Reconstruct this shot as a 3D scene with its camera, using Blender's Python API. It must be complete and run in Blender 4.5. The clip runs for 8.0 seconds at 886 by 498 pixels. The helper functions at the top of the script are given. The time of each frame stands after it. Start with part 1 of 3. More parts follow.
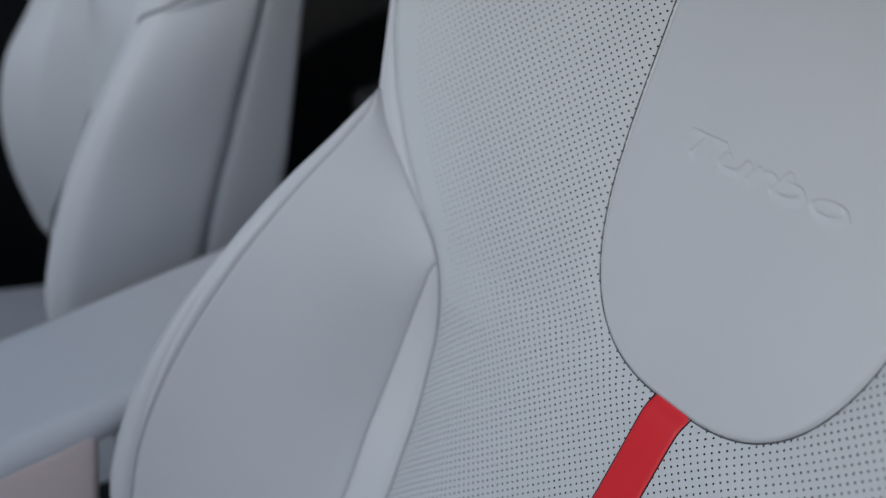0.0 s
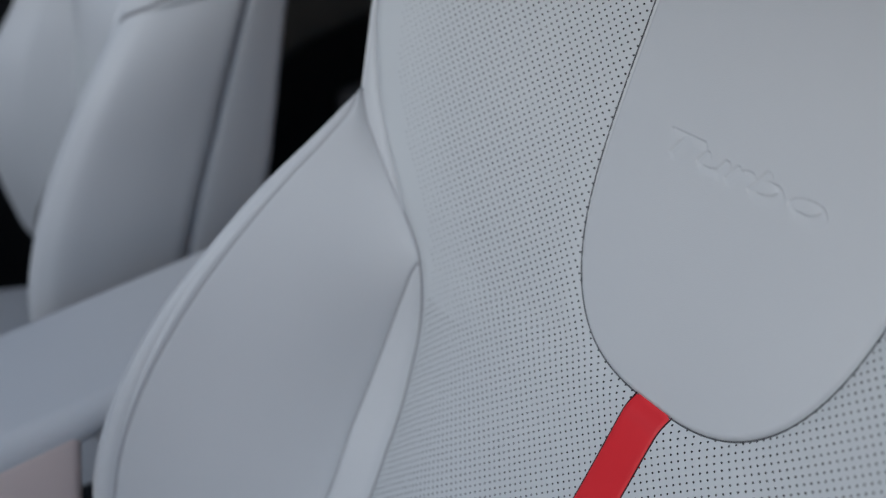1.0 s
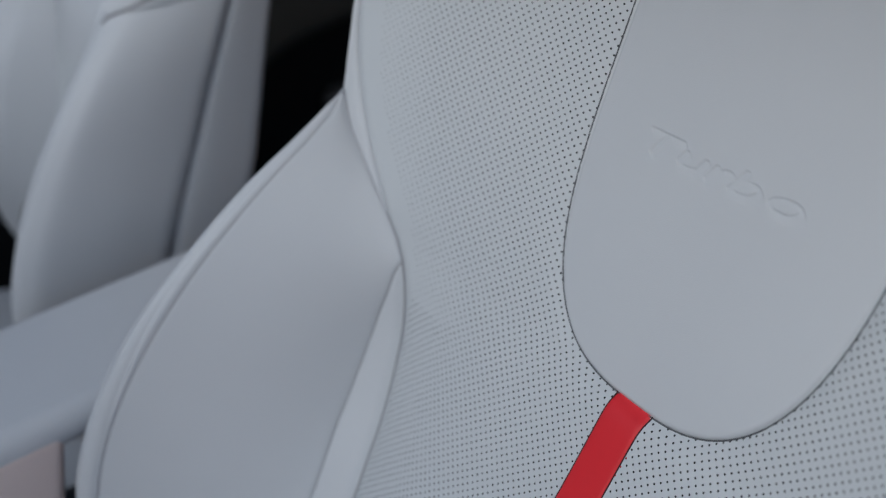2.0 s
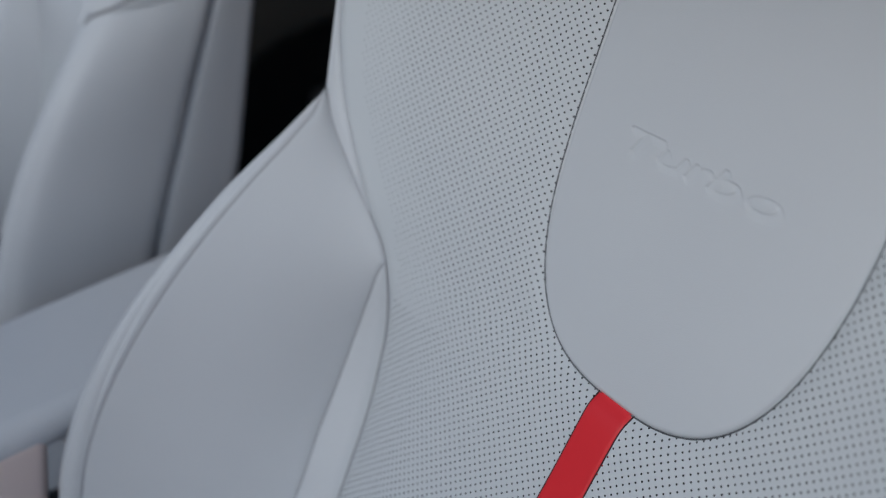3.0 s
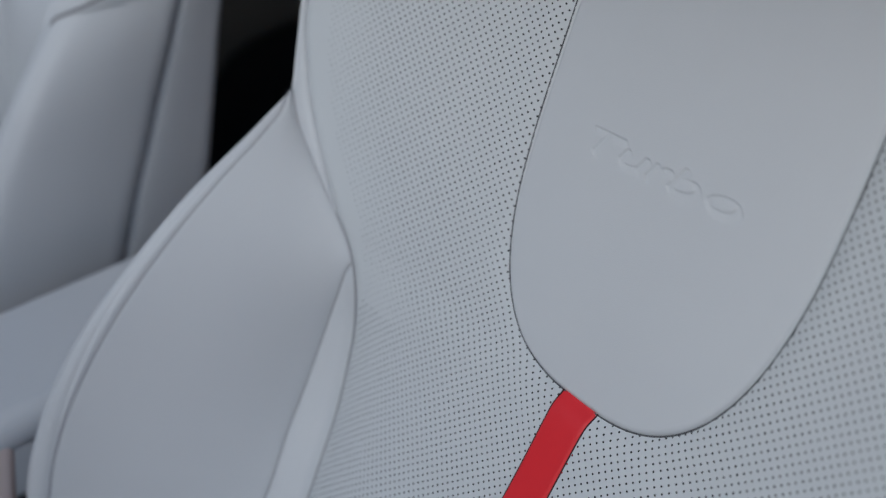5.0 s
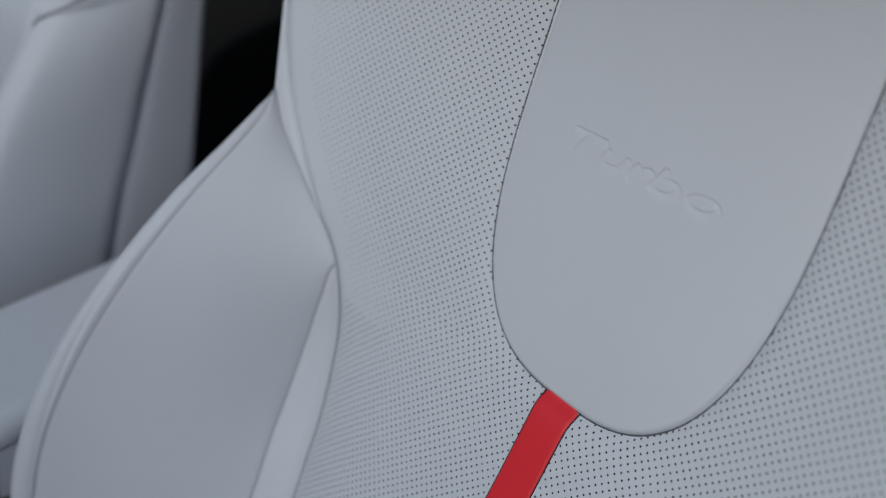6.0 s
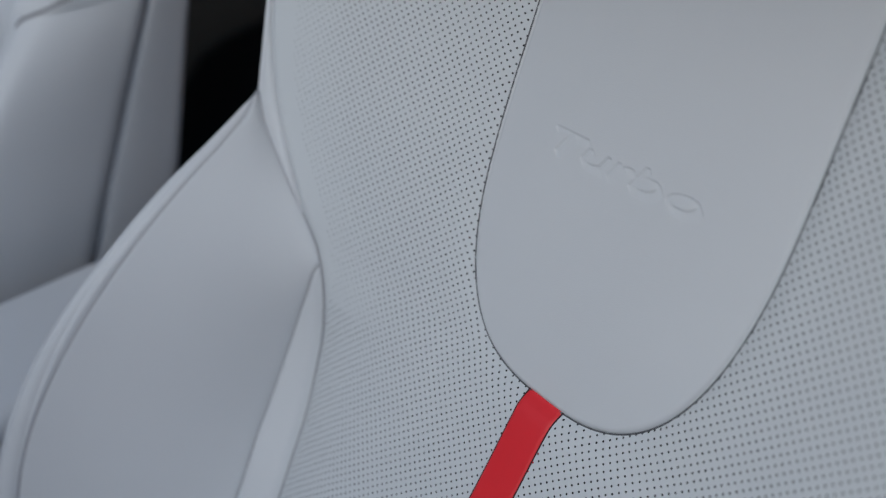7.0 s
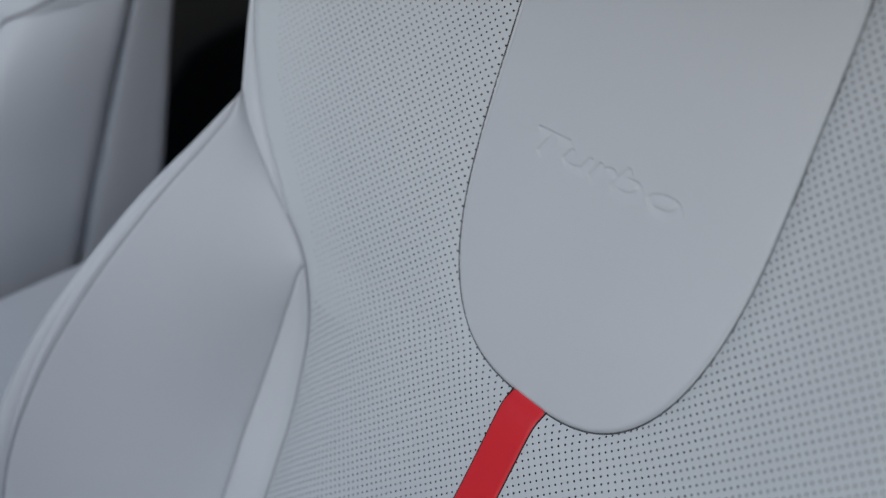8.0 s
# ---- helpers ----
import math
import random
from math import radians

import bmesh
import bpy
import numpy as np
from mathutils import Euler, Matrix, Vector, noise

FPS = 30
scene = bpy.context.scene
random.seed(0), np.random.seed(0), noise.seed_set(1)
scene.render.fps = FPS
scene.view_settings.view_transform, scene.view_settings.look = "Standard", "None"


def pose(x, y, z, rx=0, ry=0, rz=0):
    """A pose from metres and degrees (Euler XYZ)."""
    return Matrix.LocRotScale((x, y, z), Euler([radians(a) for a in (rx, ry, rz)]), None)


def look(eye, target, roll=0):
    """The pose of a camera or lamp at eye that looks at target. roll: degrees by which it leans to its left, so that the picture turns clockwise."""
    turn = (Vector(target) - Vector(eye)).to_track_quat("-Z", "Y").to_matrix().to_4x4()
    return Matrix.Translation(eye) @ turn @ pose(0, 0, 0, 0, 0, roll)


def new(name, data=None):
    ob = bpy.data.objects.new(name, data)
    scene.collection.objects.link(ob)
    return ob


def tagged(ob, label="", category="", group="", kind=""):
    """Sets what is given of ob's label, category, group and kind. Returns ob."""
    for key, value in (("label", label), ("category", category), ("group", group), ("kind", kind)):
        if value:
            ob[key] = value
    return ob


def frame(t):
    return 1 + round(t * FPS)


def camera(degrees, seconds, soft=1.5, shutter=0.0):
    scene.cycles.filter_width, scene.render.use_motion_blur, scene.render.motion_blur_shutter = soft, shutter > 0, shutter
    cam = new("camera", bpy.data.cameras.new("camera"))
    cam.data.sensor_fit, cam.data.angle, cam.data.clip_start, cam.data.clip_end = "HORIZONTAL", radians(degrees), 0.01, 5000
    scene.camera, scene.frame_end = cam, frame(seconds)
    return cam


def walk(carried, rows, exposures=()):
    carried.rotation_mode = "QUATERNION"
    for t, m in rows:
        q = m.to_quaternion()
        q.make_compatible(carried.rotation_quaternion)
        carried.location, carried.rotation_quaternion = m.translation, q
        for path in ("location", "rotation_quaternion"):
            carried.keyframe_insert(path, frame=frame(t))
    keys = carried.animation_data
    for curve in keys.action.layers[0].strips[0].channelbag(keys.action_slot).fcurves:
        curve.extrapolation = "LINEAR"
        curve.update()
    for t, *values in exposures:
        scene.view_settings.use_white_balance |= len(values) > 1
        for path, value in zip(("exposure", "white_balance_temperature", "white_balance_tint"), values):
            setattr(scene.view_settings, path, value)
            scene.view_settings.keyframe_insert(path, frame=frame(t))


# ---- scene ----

# camera: eye in metres, yaw, pitch, roll in degrees
cam = camera(46.0, 8.0, soft=1.15)
PATH = (
    (0, 0.3070, -0.3145, 1.5328, 59.46, -30.59, -2.45),
    (0.5, 0.3082, -0.3126, 1.5329, 59.11, -30.61, -2.37),
    (1, 0.3094, -0.3108, 1.5329, 58.77, -30.64, -2.29),
    (1.5, 0.3106, -0.3089, 1.5330, 58.44, -30.66, -2.22),
    (3, 0.3142, -0.3033, 1.5335, 57.45, -30.75, -2.04),
    (3.5, 0.3154, -0.3015, 1.5338, 57.13, -30.79, -1.99),
    (4, 0.3167, -0.2996, 1.5341, 56.82, -30.82, -1.95),
    (4.5, 0.3179, -0.2978, 1.5344, 56.51, -30.86, -1.91),
    (6, 0.3216, -0.2923, 1.5355, 55.59, -30.99, -1.83),
    (6.5, 0.3228, -0.2904, 1.5360, 55.30, -31.04, -1.82),
    (7, 0.3241, -0.2886, 1.5364, 55.00, -31.09, -1.81),
    (7.5, 0.3253, -0.2868, 1.5370, 54.72, -31.14, -1.80),
    (8, 0.3266, -0.2850, 1.5375, 54.43, -31.19, -1.80),
)


def aim(x, y, z, yaw, pitch, roll):
    return pose(x, y, z, 0, 0, yaw) @ pose(0, 0, 0, 90 + pitch) @ pose(0, 0, 0, 0, 0, roll)


walk(cam, [(t, aim(*row)) for t, *row in PATH], exposures=[(0.0, -0.98, 5150, 3), (8.0, -0.98, 5150, 3)])
cam.data.dof.use_dof = True
cam.data.dof.focus_distance = 0.540
cam.data.dof.aperture_fstop = 4.4

# ---- world and light ----
world = bpy.data.worlds.new("sky")
scene.world = world
world.use_nodes = True
wn = world.node_tree.nodes
sky = wn.new("ShaderNodeTexSky")
sky.sky_type = "NISHITA"
sky.sun_disc = False
sky.sun_elevation, sky.sun_rotation = radians(38), radians(168)
sky.air_density, sky.dust_density, sky.ozone_density = 1.0, 6.0, 1.5
world.node_tree.links.new(sky.outputs["Color"], wn["Background"].inputs["Color"])
wn["Background"].inputs["Strength"].default_value = 0.16
sun_data = bpy.data.lights.new("sun", "SUN")
sun_data.energy, sun_data.angle, sun_data.color = 0.36, radians(50), (1.0, 0.87, 0.72)
sun = new("sun", sun_data)
sun.matrix_world = look((0.75, -3.4, 3.7), (0, 0, 1))

# ---- constants of the cabin ----
BASE = 1.18          # height of the lower edge of the headrest pad over the ground
LEAN = radians(24)   # backrest recline
FLOOR = 0.42
CELL = 0.00546       # diagonal of the perforation lattice


# ---- materials ----
def material(name):
    m = bpy.data.materials.new(name)
    m.use_nodes = True
    nt = m.node_tree
    return m, nt, nt.nodes["Principled BSDF"]


def grain(nt, bsdf, scale, strength, distance, detail=4.0, kind="noise"):
    tc = nt.nodes.new("ShaderNodeTexCoord")
    if kind == "voronoi":
        tex = nt.nodes.new("ShaderNodeTexVoronoi")
        out = tex.outputs["Distance"]
    else:
        tex = nt.nodes.new("ShaderNodeTexNoise")
        tex.inputs["Detail"].default_value = detail
        out = tex.outputs["Fac"]
    tex.inputs["Scale"].default_value = scale
    nt.links.new(tc.outputs["Object"], tex.inputs["Vector"])
    bump = nt.nodes.new("ShaderNodeBump")
    bump.inputs["Strength"].default_value = strength
    bump.inputs["Distance"].default_value = distance
    nt.links.new(out, bump.inputs["Height"])
    nt.links.new(bump.outputs["Normal"], bsdf.inputs["Normal"])
    return tc, out, bump


def leather(name, low, high, rough, pebble=1500.0, relief=0.25):
    m, nt, bsdf = material(name)
    tc, out, bump = grain(nt, bsdf, pebble, relief, 0.0002, kind="voronoi")
    big = nt.nodes.new("ShaderNodeTexNoise")
    big.inputs["Scale"].default_value = 9.0
    big.inputs["Detail"].default_value = 6.0
    nt.links.new(tc.outputs["Object"], big.inputs["Vector"])
    mix = nt.nodes.new("ShaderNodeMix")
    mix.data_type = "RGBA"
    mix.inputs["A"].default_value = (*low, 1)
    mix.inputs["B"].default_value = (*high, 1)
    nt.links.new(big.outputs["Fac"], mix.inputs["Factor"])
    nt.links.new(mix.outputs["Result"], bsdf.inputs["Base Color"])
    ramp = nt.nodes.new("ShaderNodeMapRange")
    ramp.inputs["To Min"].default_value = rough - 0.05
    ramp.inputs["To Max"].default_value = rough + 0.07
    nt.links.new(big.outputs["Fac"], ramp.inputs["Value"])
    nt.links.new(ramp.outputs["Result"], bsdf.inputs["Roughness"])
    bsdf.inputs["Specular IOR Level"].default_value = 0.35
    return m


def plain(name, colour, rough, scale=600.0, relief=0.2, metal=0.0):
    m, nt, bsdf = material(name)
    bsdf.inputs["Base Color"].default_value = (*colour, 1)
    bsdf.inputs["Roughness"].default_value = rough
    bsdf.inputs["Metallic"].default_value = metal
    grain(nt, bsdf, scale, relief, 0.0004)
    return m


PALE = leather("pale grey leather", (0.60, 0.61, 0.63), (0.65, 0.66, 0.675), 0.46)
PERF = leather("pale perforated leather", (0.60, 0.62, 0.635), (0.65, 0.665, 0.675), 0.50)
# Near-black hole walls: the shade inside the perforations is coloured in.
HOLE_SHADE = plain("hole wall shade", (0.075, 0.075, 0.08), 0.9)
RED = leather("red leather", (0.66, 0.018, 0.026), (0.75, 0.022, 0.032), 0.45)
# Beige holds the box side's warm light and warms the near-side panel's bounce.
WARM_LIGHT_BEIGE = leather("beige tinted for warm light", (0.76, 0.64, 0.59), (0.80, 0.68, 0.63), 0.5)
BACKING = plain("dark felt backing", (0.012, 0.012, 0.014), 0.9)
# Pad, pale and grey cords carry the seams' crease shade in their colour.
PAD_CREASE_SHADE = plain("pad crease shade", (0.10, 0.102, 0.11), 0.8, 4000.0, 0.6)
SEAM_RED = plain("dark maroon thread", (0.05, 0.012, 0.016), 0.8, 4000.0, 0.6)
PALE_CREASE_SHADE = plain("pale crease shade", (0.42, 0.42, 0.44), 0.8, 4000.0, 0.6)
GREY_CREASE_SHADE = plain("grey crease shade", (0.34, 0.34, 0.36), 0.8, 4000.0, 0.6)
BLACK = plain("black leather", (0.006, 0.006, 0.007), 0.6)
CHARCOAL = plain("charcoal plastic", (0.022, 0.022, 0.024), 0.6)
CARPET = plain("black carpet", (0.012, 0.012, 0.013), 0.95, 900.0, 0.6)
ROOF_BOUNCE = plain("cream roof bounce", (0.82, 0.72, 0.56), 0.9, 1200.0, 0.4)
# Out-of-view ground, tinted reddish so its bounce warms the seats.
BOUNCE_GROUND = plain("warm bounce ground", (0.60, 0.40, 0.28), 0.9, 120.0, 0.8)


# ---- mesh helpers ----
def mesh_from(name, verts, faces, mat, smooth=True):
    me = bpy.data.meshes.new(name)
    me.from_pydata([tuple(map(float, p)) for p in verts], [], faces)
    me.materials.append(mat)
    if smooth:
        me.polygons.foreach_set("use_smooth", [True] * len(me.polygons))
    me.update()
    return me


def place(ob, parent):
    ob.parent = parent
    if parent is not None:
        ob.matrix_parent_inverse = Matrix.Translation(parent.location).inverted()
    return ob


def part_mesh(name, me, parent, label=""):
    ob = place(new(name, me), parent)
    return tagged(ob, label) if label else ob


def grid_faces(n, m, flip=False):
    i, j = np.meshgrid(np.arange(n - 1), np.arange(m - 1), indexing="ij")
    a = (i * m + j).ravel()
    quads = np.stack([a, a + 1, a + m + 1, a + m], 1)
    return (quads[:, ::-1] if flip else quads).tolist()


def surface(name, points, mat, parent, label="", flip=False):
    """A sheet from an (n, m, 3) array of points."""
    n, m, _ = points.shape
    return part_mesh(name, mesh_from(name, points.reshape(-1, 3), grid_faces(n, m, flip), mat), parent, label)


def spline(pts, x):
    """Smooth curve value at x through (x, value) pairs."""
    pts = np.array(sorted(pts), float)
    px, py = pts[:, 0], pts[:, 1]
    slope = np.gradient(py, px)
    x = np.clip(np.asarray(x, float), px[0], px[-1])
    k = np.clip(np.searchsorted(px, x) - 1, 0, len(px) - 2)
    w = px[k + 1] - px[k]
    t = (x - px[k]) / w
    return ((2 * t**3 - 3 * t**2 + 1) * py[k] + (t**3 - 2 * t**2 + t) * w * slope[k]
            + (3 * t**2 - 2 * t**3) * py[k + 1] + (t**3 - t**2) * w * slope[k + 1])


def seat_space(u, v, h):
    """Backrest coordinates (across, up along the back, out of it) to the world."""
    u, v, h = np.broadcast_arrays(u, v, h)
    return np.stack([u, v * math.sin(LEAN) - h * math.cos(LEAN),
                     BASE + v * math.cos(LEAN) + h * math.sin(LEAN)], -1)


def softplus(x, s):
    return s * np.log1p(np.exp(np.clip(x / s, -50, 50)))


def loft(guides, across):
    """Smooth sheet across guide curves, each (n, 3): Catmull-Rom between them."""
    g = np.stack(guides, 0)
    k = len(g)
    g = np.concatenate([2 * g[:1] - g[1:2], g, 2 * g[-1:] - g[-2:-1]], 0)
    rows = []
    for i in range(k - 1):
        p0, p1, p2, p3 = g[i], g[i + 1], g[i + 2], g[i + 3]
        for t in np.linspace(0, 1, across, endpoint=(i == k - 2)):
            rows.append(0.5 * (2 * p1 + (p2 - p0) * t + (2 * p0 - 5 * p1 + 4 * p2 - p3) * t * t
                               + (3 * p1 - p0 - 3 * p2 + p3) * t**3))
    return np.stack(rows, 1)


def rounded_box(name, size, centre, bevel, mat, parent, label="", segments=4):
    bm = bmesh.new()
    bmesh.ops.create_cube(bm, size=1.0)
    bmesh.ops.scale(bm, vec=size, verts=bm.verts)
    bmesh.ops.bevel(bm, geom=bm.edges[:], offset=bevel, segments=segments, profile=0.5, affect="EDGES")
    bmesh.ops.translate(bm, vec=centre, verts=bm.verts)
    me = bpy.data.meshes.new(name)
    bm.to_mesh(me)
    bm.free()
    me.materials.append(mat)
    me.polygons.foreach_set("use_smooth", [True] * len(me.polygons))
    return part_mesh(name, me, parent, label)


# ---- the shape of the backrest ----
SEAM_IN = [(0.0741, 0.2838), (0.0583, 0.2721), (0.0456, 0.2579), (0.0322, 0.2413), (0.0161, 0.2228), (0.0019, 0.2099), (-0.0085, 0.2019),
           (-0.0205, 0.1974), (-0.0358, 0.1952), (-0.0564, 0.1943), (-0.0769, 0.1921), (-0.1091, 0.1866), (-0.1385, 0.1799), (-0.1751, 0.1693), (-0.275, 0.163), (-0.45, 0.163)]
SEAM_TOP = [(0.36, 0.17), (0.33, 0.235), (0.27, 0.28), (0.20, 0.296), (0.135, 0.294), (0.117, 0.289), (0.097, 0.280), (0.071, 0.265),
            (0.049, 0.248), (0.029, 0.231), (0.015, 0.2195)]
SHOULDER = [(0.075, 0.2838), (0.105, 0.2910), (0.134, 0.2975), (0.20, 0.304), (0.27, 0.291), (0.33, 0.247), (0.36, 0.182)]
RIM = [(0.075, 0.047), (0.061, 0.057), (0.025, 0.0810), (-0.006, 0.0992), (-0.039, 0.1162), (-0.073, 0.131),
       (-0.108, 0.142), (-0.147, 0.149), (-0.187, 0.151), (-0.244, 0.145), (-0.35, 0.11), (-0.45, 0.08)]
WEDGE = [(-0.0115, 0.0), (-0.0155, 0.0031), (-0.0199, 0.0062), (-0.0327, 0.0115), (-0.0463, 0.0160), (-0.0890, 0.0235), (-0.1320, 0.0278), (-0.163, 0.0280), (-0.192, 0.0268), (-0.45, 0.025)]
PAD_A, PAD_B = 0.0985, 0.16
PULL = 0.0030                     # how far the panel is drawn in at the pad
PAD_LEFT, PAD_RIGHT = 2.9, 2.67   # roundness of the two lower corners, fitted to the camera's view
PAD_WIDER = 1.012                 # near side widened to fit the outline in the camera's view


def edge(v):
    """Half width of the perforated panel."""
    v = np.asarray(v, float)
    return np.where(v > 0.015, spline(SEAM_TOP, np.maximum(v, 0.015)), np.minimum(spline(SEAM_IN, v), 0.2215))


def pad_axis(v):
    return -0.02 * np.maximum(v - 0.11, 0)


def pad_field(u, v):
    """1 at the outline of the headrest pad, and the distance inside it."""
    u = u - pad_axis(v)
    half = PAD_A * np.where(u > 0, PAD_WIDER, 1.0)
    a, b = np.abs(u) / half + 1e-6, np.maximum(PAD_B - v, 0) / PAD_B + 1e-6
    top = np.maximum(v - 0.22, 0) / 0.10
    n = np.where(u > 0, PAD_RIGHT, PAD_LEFT)
    f = (a**n + b**n + top**n) ** (1 / n)
    gu = (a / f) ** (n - 1) / half
    gv = np.where(v < PAD_B, (b / f) ** (n - 1) / PAD_B, (top / f) ** (n - 1) / 0.10)
    return f, (1 - f) / np.sqrt(gu * gu + gv * gv + 1e-9)


def ease(t):
    t = np.clip(t, 0, 1)
    return t * t * (3 - 2 * t)


def base_height(u, v):
    flare = 0.25 * ease((v + 0.07) / 0.10)                            # the shoulders come forward
    return (flare * softplus(np.abs(u) - 0.10, 0.02) + 0.010 * (softplus(-v, 0.012) / 0.065) ** 1.3
            + 0.003 * (1 - np.exp(-np.maximum(-v, 0) / 0.012)))


def seam_drop(v):
    """How deep the inner seam lies in the trench beside the lower back."""
    return 0.02 * ease((-v - 0.005) / 0.13)


def panel_height(u, v):
    f, inside = pad_field(u, v)
    h = base_height(u, v)
    h = h - PULL * np.clip(1 + inside / 0.011, 0, 1) ** 2          # pulled in at the pad seam
    e = np.maximum(edge(v) - np.abs(u), 0)
    h = h - seam_drop(v) * np.clip(1 - e / 0.085, 0, 1) ** 2          # falls off towards the trench
    return h - 0.0030 * np.clip(1 - e / (0.012 - 0.004 * ease(v / 0.02)), 0, 1) ** 2             # rolls into the seam


# ---- perforated centre panel ----
TWIST = radians(-2.5)   # turn of the hole lattice, fitted to the camera's view
ORIGIN = (0.0200, -0.0126)


def lattice(i, j):
    """Place of a lattice point on the panel; sheared near the pad to fit the camera's view."""
    c, s, half = math.cos(TWIST), math.sin(TWIST), CELL / 2
    v = ORIGIN[1] + half * (i * s + j * c)
    return ORIGIN[0] + half * (i * c - j * s) + 0.0022 * (np.tanh((v + 0.003) / 0.022) - np.tanh((ORIGIN[1] + 0.003) / 0.022)), v


def perforated_sheet(name, v_low, v_high, radius, depth):
    """Leather sheet with real holes on a diagonal lattice."""
    half = CELL / 2
    ii, jj = np.meshgrid(np.arange(-140, 141), np.arange(-180, 161), indexing="ij")
    even = (ii + jj).ravel() % 2 == 0
    ii, jj = ii.ravel()[even], jj.ravel()[even]
    cu, cv = lattice(ii, jj)
    keep = (cv > v_low) & (cv < v_high) & (np.abs(cu) < edge(cv) + half)
    f, inside = pad_field(cu, cv)
    keep &= inside < 0.012
    cu, cv, ii, jj = cu[keep], cv[keep], ii[keep], jj[keep]
    plain_rim = 0.004 + 0.020 * np.clip((cv + 0.05) / 0.07, 0, 1)
    hole = (np.abs(cu) + plain_rim < edge(cv)) & (pad_field(cu, cv)[1] < 0.0002)
    hole &= ~((np.abs(cu) < STRIPE - 0.0005) & (cv < 0.01))
    verts, faces, walls = [], [], []
    corner = {}
    k8 = np.arange(8) * math.pi / 4
    cor = [(1, 0), (0, 1), (-1, 0), (0, -1)]

    def vert(i, j):
        if (i, j) not in corner:
            corner[i, j] = len(verts)
            u, v = (float(q) for q in lattice(i, j))
            e = float(edge(v))
            verts.append((max(-e, min(e, u)), v, 0.0))
        return corner[i, j]

    for u, v, i, j, has in zip(cu.tolist(), cv.tolist(), ii.tolist(), jj.tolist(), hole.tolist()):
        c = [vert(i + di, j + dj) for di, dj in cor]
        if not has:
            faces.append(c)
            walls.append(0)
            continue
        b = len(verts)
        r = radius * (0.52 + 0.48 * min(1.0, max(0.0, (float(edge(v)) - abs(u) - 0.02) / 0.05)) if v > -0.03 else 1.0)
        ring_u, ring_v = r * np.cos(k8), r * np.sin(k8)
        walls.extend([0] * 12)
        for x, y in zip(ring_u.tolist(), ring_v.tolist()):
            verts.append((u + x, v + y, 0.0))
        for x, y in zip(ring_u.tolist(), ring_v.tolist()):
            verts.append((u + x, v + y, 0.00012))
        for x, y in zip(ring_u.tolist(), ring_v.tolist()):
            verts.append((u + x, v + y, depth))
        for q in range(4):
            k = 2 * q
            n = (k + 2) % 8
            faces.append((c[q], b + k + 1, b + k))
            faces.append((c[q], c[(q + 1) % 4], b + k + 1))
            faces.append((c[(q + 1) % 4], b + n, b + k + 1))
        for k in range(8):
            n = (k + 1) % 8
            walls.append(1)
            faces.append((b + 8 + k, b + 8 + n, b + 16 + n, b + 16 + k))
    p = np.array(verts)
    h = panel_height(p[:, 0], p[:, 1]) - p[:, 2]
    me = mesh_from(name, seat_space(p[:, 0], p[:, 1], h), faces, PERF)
    # hole walls get the shade colour instead of leather
    me.materials.append(HOLE_SHADE)
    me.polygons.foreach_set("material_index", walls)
    return me


STRIPE = 0.0125


